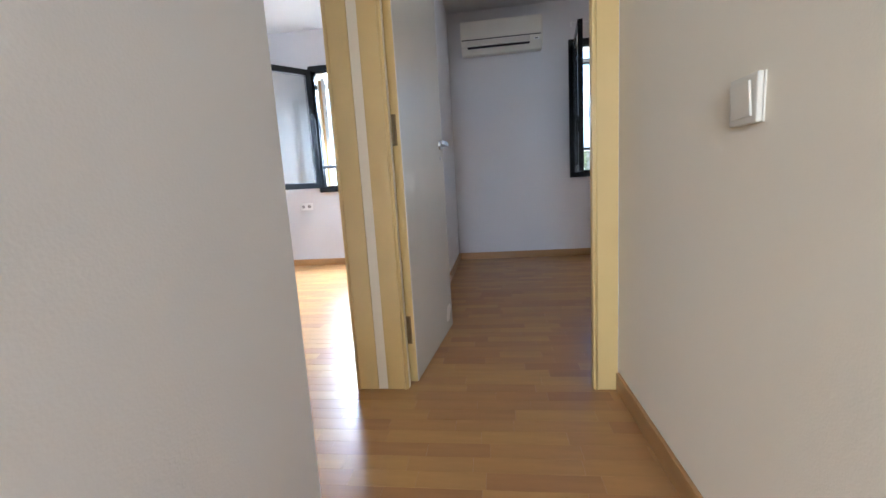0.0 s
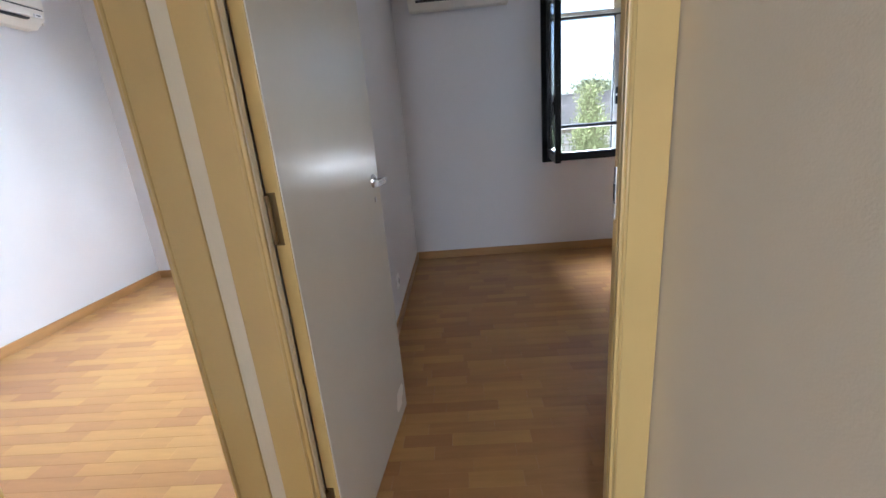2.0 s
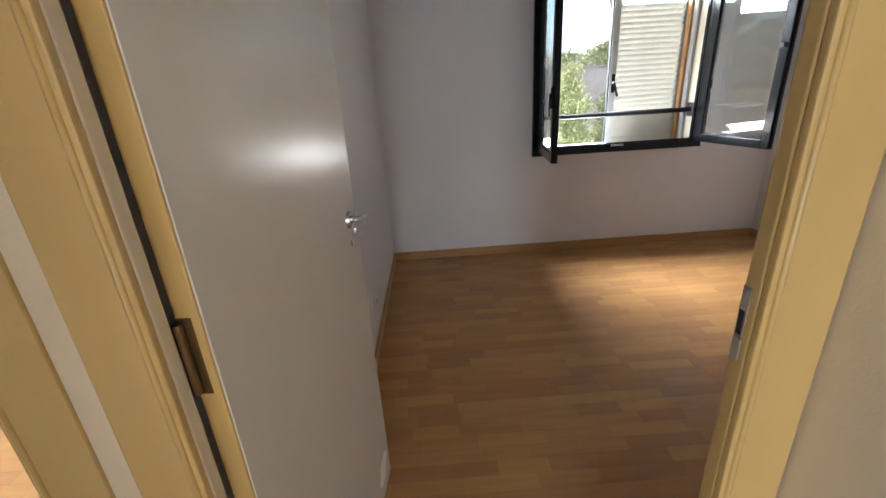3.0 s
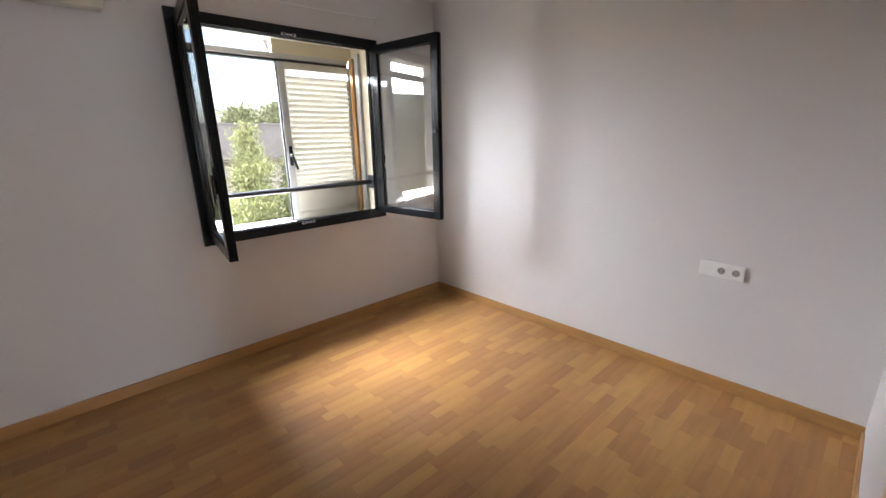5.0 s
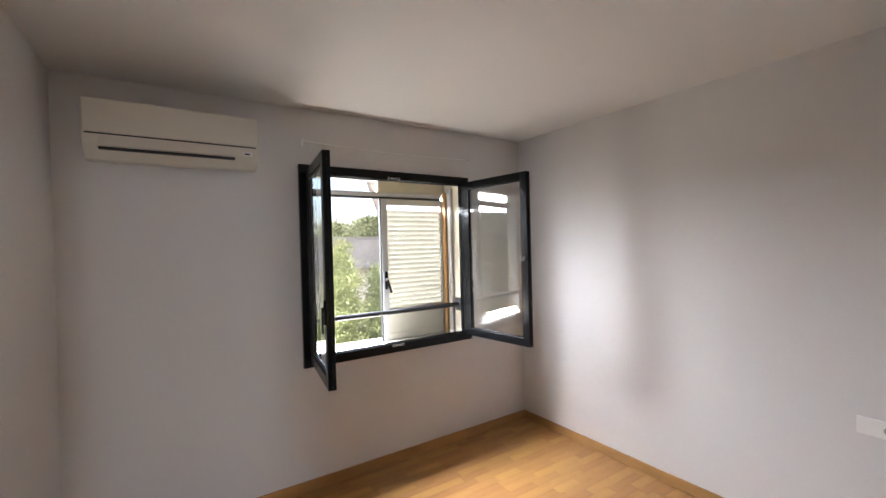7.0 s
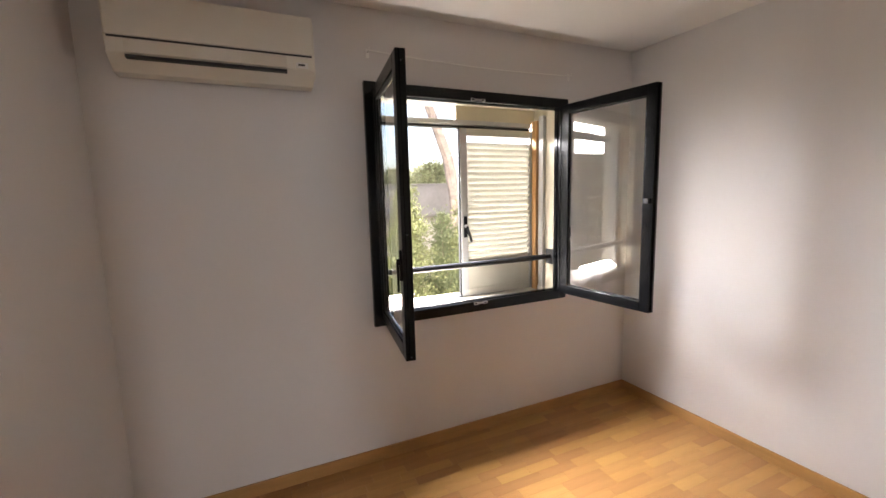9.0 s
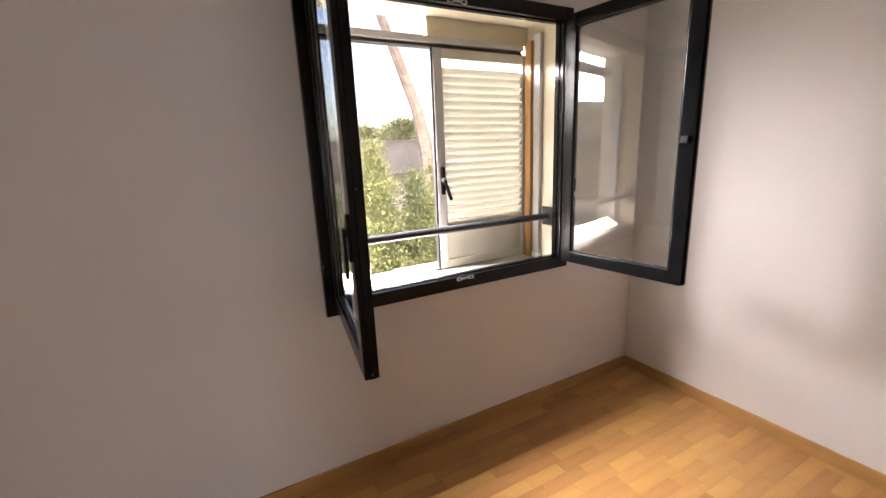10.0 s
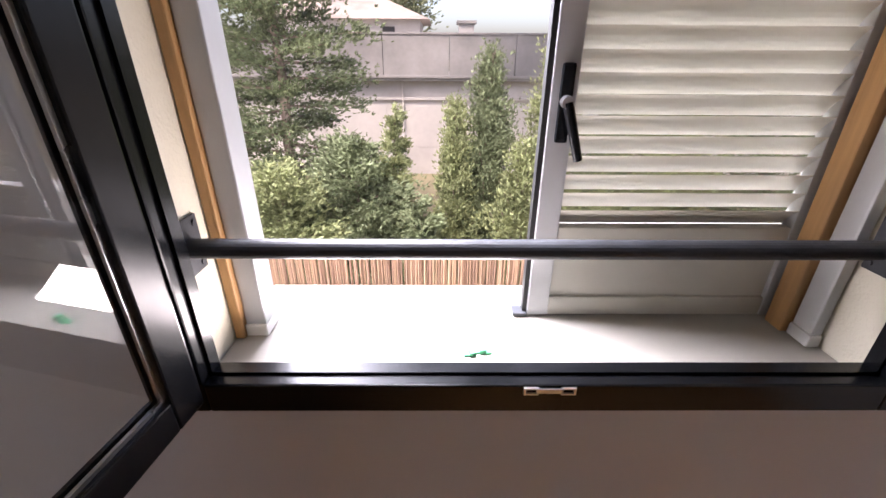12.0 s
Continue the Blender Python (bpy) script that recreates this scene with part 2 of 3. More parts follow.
setting("wall_back_side", block(-2.6, HL - 0.12, -3.2, -3.08, 0, H), WHITE, "white painted wall behind the corridor", "wall")
wall_x("wall_back", -2.6, HR + 0.12, BACK - 0.15, BACK, [(-1.9, 0.5, 0.9, 2.2)], WHITE, "unseen white wall with an opening added to let light in")

bm = bmesh.new()
box(bm, AL - 0.15, XR + 0.25, BACK - 0.15, YO, H, H + 0.2)
setting("ceiling", bm, CEIL, "smooth white painted ceiling", "ceiling")


# ---- skirting ----
def skirting(x0, x1, y0, y1):
    setting("baseboard", block(x0, x1, y0, y1, 0.0, 0.075, 0.004), OAK, "varnished oak skirting board along the wall", "baseboard")


B = 0.013
skirting(XL + B, XR - B, YW - B, YW)
setting("baseboard", skewed(block(XR - B, XR, -0.075, YW, 0.0, 0.075, 0.004), XR, YW, LEAN), OAK, "varnished oak skirting board along the wall", "baseboard")
skirting(XL, XL + B, YD1 + 0.03, YW)
skirting(0.95, XR - B, -0.075, -0.075 + B)
skirting(AL + B, AR - B, YW - B, YW)
skirting(AL, AL + B, YD1, YW)
skirting(AR - B, AR, YD1 + 0.03, YW)
skirting(HR - B, HR, BACK, -0.004)
skirting(-1.3, -0.996, YD0 - B, YD0)


# ---- window units ----
def sash(unit, name, m, w, z0, z1, handle):
    """A glazed leaf, hinged at its local x = 0."""
    leaf = new(name)
    leaf.parent, leaf.matrix_local = unit, m
    tagged(leaf, "open black sash with clear glass")
    b = 0.062
    for label, bars in framework(0, w, z0, z1, -0.022, 0.022, b):
        part(label, bars, BLACK, leaf)
    for y in (-0.012, 0.006):
        bm = bmesh.new()
        for x0, x1, a, c in ((b, b + 0.007, z0 + b, z1 - b), (w - b - 0.007, w - b, z0 + b, z1 - b), (b + 0.007, w - b - 0.007, z0 + b, z0 + b + 0.007), (b + 0.007, w - b - 0.007, z1 - b - 0.007, z1 - b)):
            box(bm, x0, x1, y, y + 0.006, a, c)
        part("glazing_bead", bm, STEEL if y > 0 else RUBBER, leaf)
    pane = part("pane", block(b - 0.004, w - b + 0.004, -0.004, 0.002, z0 + b - 0.004, z1 - b + 0.004), GLASS, leaf, "clear glass pane")
    pane.visible_shadow = False
    edge = block(w, w + 0.008, -0.006, 0.010, z0 + 0.004, z1 - 0.004, 0.002)
    part("closing_strip", edge, BLACK, leaf)
    for z in (z0 + 0.02, z0 + 0.55, z1 - 0.05):
        part("screw", rod((w + 0.007, 0, z), (w + 0.0105, 0, z), 0.0035, sides=10), IRON, leaf)
    if handle:
        o = handle
        grip = block(w - 0.042, w - 0.016, min(o * 0.022, o * 0.031), max(o * 0.022, o * 0.031), 1.25, 1.38, 0.003)
        lever = part("window_handle", grip, BLACK, leaf, "black lever window handle")
        part("pivot", rod((w - 0.03, o * 0.028, 1.33), (w - 0.03, o * 0.040, 1.33), 0.011, sides=14), BLACK, lever)
        part("lever", block(w - 0.039, w - 0.021, min(o * 0.0325, o * 0.043), max(o * 0.0325, o * 0.043), 1.20, 1.345, 0.005), BLACK, lever)
    else:
        for o in (-1, 1):
            part("latch_plate", block(w - 0.05, w - 0.02, min(o * 0.022, o * 0.036), max(o * 0.022, o * 0.036), 1.53, 1.56, 0.003), IRON, leaf)


def window_unit(name, x0, x1, z0, z1, left, right, label, narrow=0.0, hinge=0.035):
    """The black frame on the wall, its two open sashes, hinges and keeper."""
    unit = thing(name, Matrix.Translation((0, YW, 0)), label, "window", kind="structure")
    f = 0.066
    for bar, bm in framework(x0, x1, z0, z1, -0.028, 0.03, f):
        part("frame_" + bar, bm, BLACK, unit)
    inner = bmesh.new()
    for a, b, c, d in ((x0 + f, x0 + f + 0.006, z0 + f, z1 - f), (x1 - f - 0.006, x1 - f, z0 + f, z1 - f), (x0 + f + 0.006, x1 - f - 0.006, z0 + f, z0 + f + 0.006), (x0 + f + 0.006, x1 - f - 0.006, z1 - f - 0.006, z1 - f)):
        box(inner, a, b, 0.0, 0.028, c, d)
    part("frame_lip", inner, BLACK, unit)
    for z, up in ((z0 + f - 0.012, 1), (z1 - f + 0.012, -1)):
        xm = (x0 + x1) / 2
        keeper = bmesh.new()
        for dx in (-0.035, 0.035):
            for a, b, c, d in ((-0.014, -0.010, -0.008, 0.008), (0.010, 0.014, -0.008, 0.008), (-0.010, 0.010, 0.005, 0.008), (-0.010, 0.010, -0.008, -0.005)):
                box(keeper, xm + dx + a, xm + dx + b, -0.033, -0.0275, z + c, z + d)
        box(keeper, xm - 0.022, xm + 0.022, -0.032, -0.0275, z - 0.005, z + 0.005)
        part("keeper", keeper, STEEL, unit, "small steel latch keeper")
    for hx in (x0 + f - 0.02, x1 - f + 0.02):
        for z in (z0 + 0.12, z1 - 0.12):
            part("hinge", rod((hx, -0.036, z - 0.035), (hx, -0.036, z + 0.035), 0.008, sides=12), BLACK, unit, smooth=False)
    w = (x1 - x0) / 2 - 0.05 - narrow
    sash(unit, "sash", pose(x0 + hinge, -0.05, 0, 0, 0, left), w, z0 + 0.05, z1 - 0.05, -1)
    sash(unit, "sash", pose(x1 - hinge, -0.05, 0, 0, 0, right), w, z0 + 0.05, z1 - 0.05, 0)
    return unit


window_unit("window_1", 1.205, 2.623, 0.848, 2.236, -97.0, -81.6, "black aluminium casement window with both sashes open inwards", 0.0, 0.058)
window_unit("window_2", -1.60, -0.16, 0.852, 2.236, -131.0, -87.0, "black aluminium casement window with sashes open inwards", 0.01)


# ---- what sits in the window openings ----
def reveal_lining(name, x0, x1, z0, z1):
    """Cream plaster on the cheeks and head, a stone sill below."""
    bm = bmesh.new()
    box(bm, x0, x0 + 0.006, YW + 0.032, YO, z0, z1)
    box(bm, x1 - 0.006, x1, YW + 0.032, YO, z0, z1)
    box(bm, x0 + 0.006, x1 - 0.006, YW + 0.032, YO, z1 - 0.006, z1)
    setting(name, bm, REVEAL, "cream plastered window reveal", "trim")
    setting("window_sill", block(x0 + 0.006, x1 - 0.006, YW + 0.034, YO + 0.06, z0 - 0.03, z0 + 0.006, 0.004), STONE, "pale stone window sill", "window sill")


def shutter(name, x0, x1, z0, z1, y, handle, label, kind_group):
    """A sliding louvred leaf: stiles, rails, bottom panel, slats, lever."""
    t = thing(name, Matrix.Translation((x0, y, z0)), label, "shutter", kind_group)
    w, h, s = x1 - x0, z1 - z0, 0.052
    part("stile", block(0, s, 0, 0.034, 0, h, 0.003), ALU, t)
    part("stile", block(w - s, w, 0, 0.034, 0, h, 0.003), ALU, t)
    part("bottom_rail", block(s, w - s, 0.002, 0.032, 0, 0.05, 0.003), SLAT, t)
    part("middle_rail", block(s, w - s, 0.002, 0.032, 0.185, 0.235, 0.003), SLAT, t)
    part("top_rail", block(s, w - s, 0.002, 0.032, h - 0.05, h, 0.003), SLAT, t)
    part("panel", block(s, w - s, 0.012, 0.022, 0.05, 0.185), SLAT, t)
    part("edge_seal", block(-0.011, 0, 0.006, 0.03, 0, h), RUBBER, t, "black edge seal")
    first = None
    lo, hi, pitch = 0.256, h - 0.06, 0.0402
    count = int((hi - lo) / pitch)
    for i in range(count):
        if first is None:
            bm = bmesh.new()
            rows = []
            for j in range(6):
                u = j / 5
                a = u - 0.5
                rows.append((0.015 + a * 0.033 + 0.005 * math.cos(a * math.pi), -a * 0.0415))
            ring = []
            for yy, zz in rows:
                ring.append([bm.verts.new((x, yy + d, zz)) for x in (s, w - s) for d in (0.0, 0.0035)])
            for p, q in zip(ring, ring[1:]):
                bm.faces.new((p[0], p[2], q[2], q[0]))
                bm.faces.new((p[1], q[1], q[3], p[3]))
                bm.faces.new((p[0], q[0], q[1], p[1]))
                bm.faces.new((p[2], p[3], q[3], q[2]))
            bm.faces.new((ring[0][0], ring[0][1], ring[0][3], ring[0][2]))
            bm.faces.new((ring[-1][0], ring[-1][2], ring[-1][3], ring[-1][1]))
            first = part("slat", bm, SLAT, t, smooth=False)
            slat = first
        else:
            slat = new("slat", first.data)
            slat.parent = t
        slat.location = (0, 0, lo + i * pitch)
    if handle:
        plate = block(0.015, 0.041, -0.014, 0, 0.425, 0.575, 0.006)
        lever = part("shutter_handle", plate, BLACK, t, "black lever handle")
        part("lever", rod((0.028, -0.026, 0.505), (0.060, -0.036, 0.395), 0.011, 0.009), BLACK, lever)
        part("pivot", rod((0.028, 0, 0.505), (0.028, -0.034, 0.505), 0.0125), STEEL, lever)
        part("keeper", block(-0.035, 0.0, -0.006, 0.03, 0.0, 0.008, 0.001), IRON, t)
    return t


def opening(x0, x1, z0, z1, leaf_x0):
    zs = z0 + 0.006
    reveal_lining("window_reveal", x0, x1, z0, z1)
    fr = thing("window_subframe", Matrix.Translation((0, 0, zs)), "pine sub-frame with white aluminium shutter guides", "window frame")
    top = 2.155 - zs
    for a, b, y0, y1, mat in ((x0 + 0.008, x0 + 0.030, 3.175, 3.218, 0), (x1 - 0.054, x1 - 0.024, 3.206, 3.256, 0), (x0 + 0.031, x0 + 0.078, 3.190, 3.262, 1), (x1 - 0.036, x1 - 0.010, 3.150, 3.202, 1)):
        if mat:
            part("guide", block(a, b, y0, y1, 0.03, top, 0.004), ALU, fr)
            part("guide_foot", block(a - 0.004, b + 0.001, y0 - 0.004, y1 + 0.002, 0, 0.03, 0.004), PLASTIC, fr)
        else:
            part("wood_post", block(a, b, y0, y1, 0, top - 0.03, 0.004), PINE, fr, "bare orange pine post")
    rail = block(x0 + 0.05, x1 - 0.05, 3.272, 3.352, top - 0.075, top - 0.042, 0.003)
    part("head_rail", rail, ALU, fr)
    part("head_track", block(x0 + 0.05, x1 - 0.05, 3.285, 3.34, top - 0.092, top - 0.078, 0.002), IRON, fr)
    part("head_panel", block(leaf_x0 - 0.02, x1 - 0.012, 3.285, 3.33, top - 0.04, z1 - zs - 0.008, 0.003), REVEAL, fr)
    shutter("shutter", leaf_x0, leaf_x0 + 0.635, zs + 0.004, top - 0.096 + zs, 3.268, True, "closed ivory louvred shutter with a black lever handle", "sliding shutters")
    bar = thing("safety_rail", Matrix.Translation((0, 3.10, 1.142)), "dark grey iron safety rail across the window opening", "rail")
    part("bar", rod((x0 + 0.012, 0, 0), (x1 - 0.012, 0, 0), 0.019, sides=20), IRON, bar, smooth=False)
    for a, b in ((x0 + 0.006, x0 + 0.012), (x1 - 0.012, x1 - 0.006)):
        plate = part("bracket", block(a, b, -0.042, 0.042, -0.055, 0.055, 0.002), IRON, bar, "square iron wall plate")
        for dy in (-0.028, 0.028):
            for dz in (-0.04, 0.04):
                xm = b if a < (x0 + x1) / 2 else a
                out = 0.003 if a < (x0 + x1) / 2 else -0.003
                part("bolt", rod((xm, dy, dz), (xm + out, dy, dz), 0.006, sides=10), IRON, plate)


opening(*WIN, 1.925)
opening(*WIN2, -0.885)
tape = thing("green_tape_scrap", pose(1.79, 3.125, 0.8785, 0, 0, 12), "scrap of green tape stuck on the window sill", "tape")
bm = bmesh.new()
for i in range(5):
    box(bm, -0.03 + i * 0.012, -0.017 + i * 0.012, -0.006 - 0.004 * math.sin(i * 2.1), 0.006 + 0.005 * math.cos(i * 1.7), 0, 0.004 + 0.006 * (i % 2))
part("tape", bm, GREEN, tape)


# ---- curtain wire ----
wire = thing("curtain_wire", Matrix.Translation((0, YW, 2.385)), "thin white curtain wire stretched between two wall hooks", "curtain wire")
bm = bmesh.new()
prev = None
for i in range(13):
    u = i / 12
    p = (1.24 + u * 1.40, -0.03, 0.008 - 0.018 * math.sin(u * math.pi) - 0.004 * u)
    if prev:
        rod(prev, p, 0.0036, sides=6, bm=bm)
    prev = p
part("wire", bm, PLASTIC, wire)
for x in (1.24, 2.64):
    hook = rod((x, 0, 0.004), (x, -0.036, 0.004), 0.004, sides=8)
    box(hook, x - 0.008, x + 0.008, -0.006, 0, -0.022, 0.022)
    rod((x, -0.034, 0.004), (x, -0.034, 0.022), 0.004, sides=8, bm=hook)
    part("hook", hook, PLASTIC, wire)


# ---- air conditioners ----
def air_conditioner(m, label):
    """Wall unit: back at local y = 0, front towards -y, left end at x = 0, underside at z = 0."""
    t = thing("air_conditioner", m, label, "air conditioner", "wall units")
    w, h, d = 0.81, 0.295, 0.19
    body = bmesh.new()
    prof = [(0, 0.02), (0, h), (-d + 0.02, h), (-d, h - 0.02), (-d, 0.115), (-d + 0.012, 0.06), (-0.10, 0.0), (-0.02, 0.0)]
    ends = [[body.verts.new((x, y, z)) for y, z in prof] for x in (0, w)]
    body.faces.new(ends[0])
    body.faces.new(ends[1][::-1])
    for i in range(len(prof)):
        j = (i + 1) % len(prof)
        body.faces.new((ends[0][i], ends[0][j], ends[1][j], ends[1][i]))
    part("body", rounded(body, 0.006), AC_WHITE, t)
    part("front_panel", block(0.006, w - 0.006, -d - 0.012, -d + 0.002, 0.122, h - 0.004, 0.005), AC_WHITE, t)
    part("panel_gap", block(0.012, w - 0.012, -d - 0.003, -d + 0.004, 0.114, 0.1215), DARK, t)
    slope = Matrix.Translation((0, -d - 0.006, 0.056)) @ pose(0, 0, 0, -12)
    flap = bmesh.new()
    box(flap, 0.065, w - 0.125, -0.006, 0.002, 0.0, 0.05, slope)
    part("flap", rounded(flap, 0.002), AC_WHITE, t)
    out = bmesh.new()
    box(out, 0.065, w - 0.125, -0.002, 0.05, -0.014, -0.003, Matrix.Translation((0, -d + 0.006, 0.056)))
    part("air_slot", out, DARK, t)
    part("display", block(w - 0.085, w - 0.03, -d - 0.003, -d + 0.02, 0.066, 0.088, 0.002), PLASTIC, t)
    part("indicator", block(w - 0.075, w - 0.045, -d - 0.0045, -d, 0.072, 0.081), IRON, t)
    part("end_cap", block(w - 0.004, w + 0.006, -d + 0.03, -0.004, 0.03, h - 0.02, 0.004), AC_WHITE, t)
    return t


ac = air_conditioner(pose(0.12, YW - 0.002, 2.155), "aged white split air conditioner on the window wall")
ac2 = copy_thing(ac, pose(AL + 0.002, 1.62, 2.15, 0, 0, 90))
tagged(ac2, "aged white split air conditioner high on a side wall")


# ---- sockets and switches ----
def plate_set(name, m, kinds, label, category, deep=0.0, mat=PLASTIC):
    """A row of square modules on one plate; local x along the wall, -y out of it, centred."""
    t = thing(name, m, label, category)
    n = len(kinds)
    w = 0.071 * n + 0.012
    part("plate", block(-w / 2, w / 2, -0.010, 0, -0.042, 0.042, 0.004), mat, t)
    if deep:
        part("back_box", block(-w / 2, w / 2, 0.0005, deep, -0.042, 0.042, 0.003), mat, t)
    for i, k in enumerate(kinds):
        c = -w / 2 + 0.006 + 0.071 * (i + 0.5)
        if k == "socket":
            ins = part("insert", block(c - 0.031, c + 0.031, -0.013, -0.010, -0.031, 0.031, 0.002), mat, t)
            part("well", rod((c, -0.0125, 0), (c, -0.0142, 0), 0.0195, sides=28), SOCKET_GREY, ins)
            for dx in (-0.0095, 0.0095):
                part("hole", rod((c + dx, -0.014, 0), (c + dx, -0.0148, 0), 0.003, sides=10), DARK, ins)
        elif k == "rocker":
            bm = bmesh.new()
            box(bm, c - 0.029, c + 0.029, -0.004, 0.0, -0.03, 0.03, Matrix.Translation((0, -0.0115, 0)) @ pose(0, 0, 0, 4))
            part("rocker", rounded(bm, 0.0015), mat, t)
        else:
            part("blank", block(c - 0.031, c + 0.031, -0.012, -0.010, -0.031, 0.031, 0.002), mat, t)
    return t


plate_set("wall_socket", pose(XR + (YW - 0.63) * LEAN - 0.001, 0.63, 0.735, 0, 0, -90 - math.degrees(math.atan(LEAN))), ["blank", "socket", "socket"], "white triple wall plate with two sockets", "socket")
plate_set("wall_socket", pose(-1.79, YW, 0.70), ["socket", "socket"], "white double wall socket under the window", "socket")
plate_set("wall_socket", pose(XL, 1.70, 0.28, 0, 0, 90), ["socket"], "white wall socket low on the wall", "socket")
plate_set("light_switch", pose(HR - 0.004, -0.757, 0.945, 0, 0, -90), ["rocker"], "cream rocker light switch on the cream wall", "light switch", 0.004, SWITCH)


# ---- doors ----
def door_frame(x0, x1, left_case, right_case, inside):
    """Casings on both faces, stepped linings and a head."""
    fr = thing("door_frame", Matrix.Identity(4), "glossy yellow cream painted door frame", "door frame", "door frames", "structure")
    for a, b, inner in ((x0 - left_case, x0, 1), (x1, x1 + right_case, -1)):
        part("casing", block(a, b, 0.0, YD0, 0, DOOR_H + 0.085, 0.003), CREAM, fr)
        e = b if inner > 0 else a
        bead = rod((e - inner * 0.012, 0.001, 0), (e - inner * 0.012, 0.001, DOOR_H), 0.005, sides=8)
        part("bead", bead, CREAM, fr, smooth=True)
    part("head_casing", block(x0, x1, 0.0, YD0, DOOR_H, DOOR_H + 0.085, 0.003), CREAM, fr)
    part("lining", block(x0 - 0.02, x0 + 0.001, YD0, 0.036, 0, DOOR_H, 0.003), inside, fr)
    part("lining", block(x0 - 0.02, x0 - 0.012, 0.036, YD1, 0, DOOR_H + 0.012, 0.002), CREAM, fr)
    part("lining", block(x1 - 0.001, x1 + 0.02, YD0, 0.036, 0, DOOR_H, 0.003), CREAM, fr)
    part("lining", block(x1 + 0.012, x1 + 0.02, 0.036, YD1, 0, DOOR_H + 0.012, 0.002), CREAM, fr)
    part("head_lining", block(x0 + 0.001, x1 - 0.001, YD0, YD1, DOOR_H - 0.004, DOOR_H + 0.02, 0.002), CREAM, fr)
    part("strike_plate", block(x1 - 0.003, x1 + 0.0005, 0.022, 0.036, 1.01, 1.12, 0.001), STEEL, fr, "steel strike plate")
    part("latch_hole", block(x1 - 0.0035, x1 - 0.0005, 0.025, 0.033, 1.05, 1.085), DARK, fr)
    return fr


f1 = door_frame(0.0, 0.745, 0.09, 0.092, PALE)
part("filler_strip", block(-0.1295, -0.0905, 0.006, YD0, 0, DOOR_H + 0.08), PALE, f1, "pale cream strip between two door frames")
part("casing", block(0.757, 0.935, YD1, YD1 + 0.008, 0, DOOR_H + 0.085, 0.003), CREAM, f1)
part("bead", rod((0.80, YD1 + 0.008, 0), (0.80, YD1 + 0.008, DOOR_H), 0.005, sides=8), CREAM, f1, smooth=True)
# Black strip that puts the hinge gap's shadow into the shape.
part("hinge_gap_shade", block(-0.0275, -0.012, YD1 + 0.001, 0.050, 0, DOOR_H), RUBBER, f1, "dark strip painted as the shade in the hinge gap")
f2 = door_frame(-0.905, -0.224, 0.09, 0.094, CREAM)


def door_leaf(name, m, w, label, mirror=1):
    """A flush leaf hinged at local x = 0; its thickness goes towards +y (or -y when mirrored)."""
    t = thing(name, m, label, "door", kind="structure")
    th = 0.038 * mirror
    lo, hi = min(0, th), max(0, th)
    part("core", block(0, w, lo + 0.002, hi - 0.002, 0.008, 2.04, 0.002), CREAM, t, "yellow cream painted leaf edge")
    for y0, y1 in ((lo - 0.0005, lo + 0.003), (hi - 0.003, hi + 0.0005)):
        part("face", block(0.004, w - 0.001, y0, y1, 0.010, 2.038, 0.001), LEAF, t)
    for out, base in ((-1, lo), (1, hi)):
        b = base + out * 0.0005
        rose = part("door_handle", rod((w - 0.075, b, 1.055), (w - 0.075, b + out * 0.009, 1.055), 0.026, 0.024, sides=28), STEEL, t, "brushed steel lever handle")
        neck = rod((w - 0.075, b + out * 0.008, 1.055), (w - 0.075, b + out * 0.05, 1.055), 0.010, sides=16)
        part("neck", neck, STEEL, rose)
        bm = bmesh.new()
        box(bm, w - 0.19, w - 0.064, min(b + out * 0.04, b + out * 0.054), max(b + out * 0.04, b + out * 0.054), 1.046, 1.066)
        part("lever", rounded(bm, 0.005, 3), STEEL, rose)
        part("escutcheon", rod((w - 0.075, b, 0.985), (w - 0.075, b + out * 0.004, 0.985), 0.011, sides=20), STEEL, t)
    for z in (0.24, 1.06, 1.83):
        hinge = part("hinge", block(-0.0025, 0.001, hi - 0.024, hi - 0.003, z - 0.06, z + 0.06), BRONZE, t, "worn bronze hinge")
        part("knuckle", rod((-0.008, hi - 0.002 if mirror < 0 else lo + 0.03, z - 0.055), (-0.008, hi - 0.002 if mirror < 0 else lo + 0.03, z + 0.055), 0.0065, sides=12), BRONZE, hinge)
    return t


door_leaf("door_1", pose(0.031, 0.052, 0, 0, 0, 84.0), 0.738, "off-white flush door standing open against the wall")


# ---- outdoors ----
GZ = -2.2
bm = bmesh.new()
bmesh.ops.create_grid(bm, x_segments=40, y_segments=40, size=400, matrix=Matrix.Translation((0, 0, GZ)))
setting("ground", bm, EARTH, "dry earth and grass around the house", "ground")
setting("facade", block(AL - 0.15, XR + 0.15, BACK - 0.15, YO, GZ, -0.02), PLASTER, "rendered base storey below the rooms", "wall")

fence = thing("reed_fence", Matrix.Translation((0, 6.0, GZ)), "brown split reed screen fence with a dark top wire", "fence")
rng = random.Random(5)
verts, faces = [], []
x = -6.0
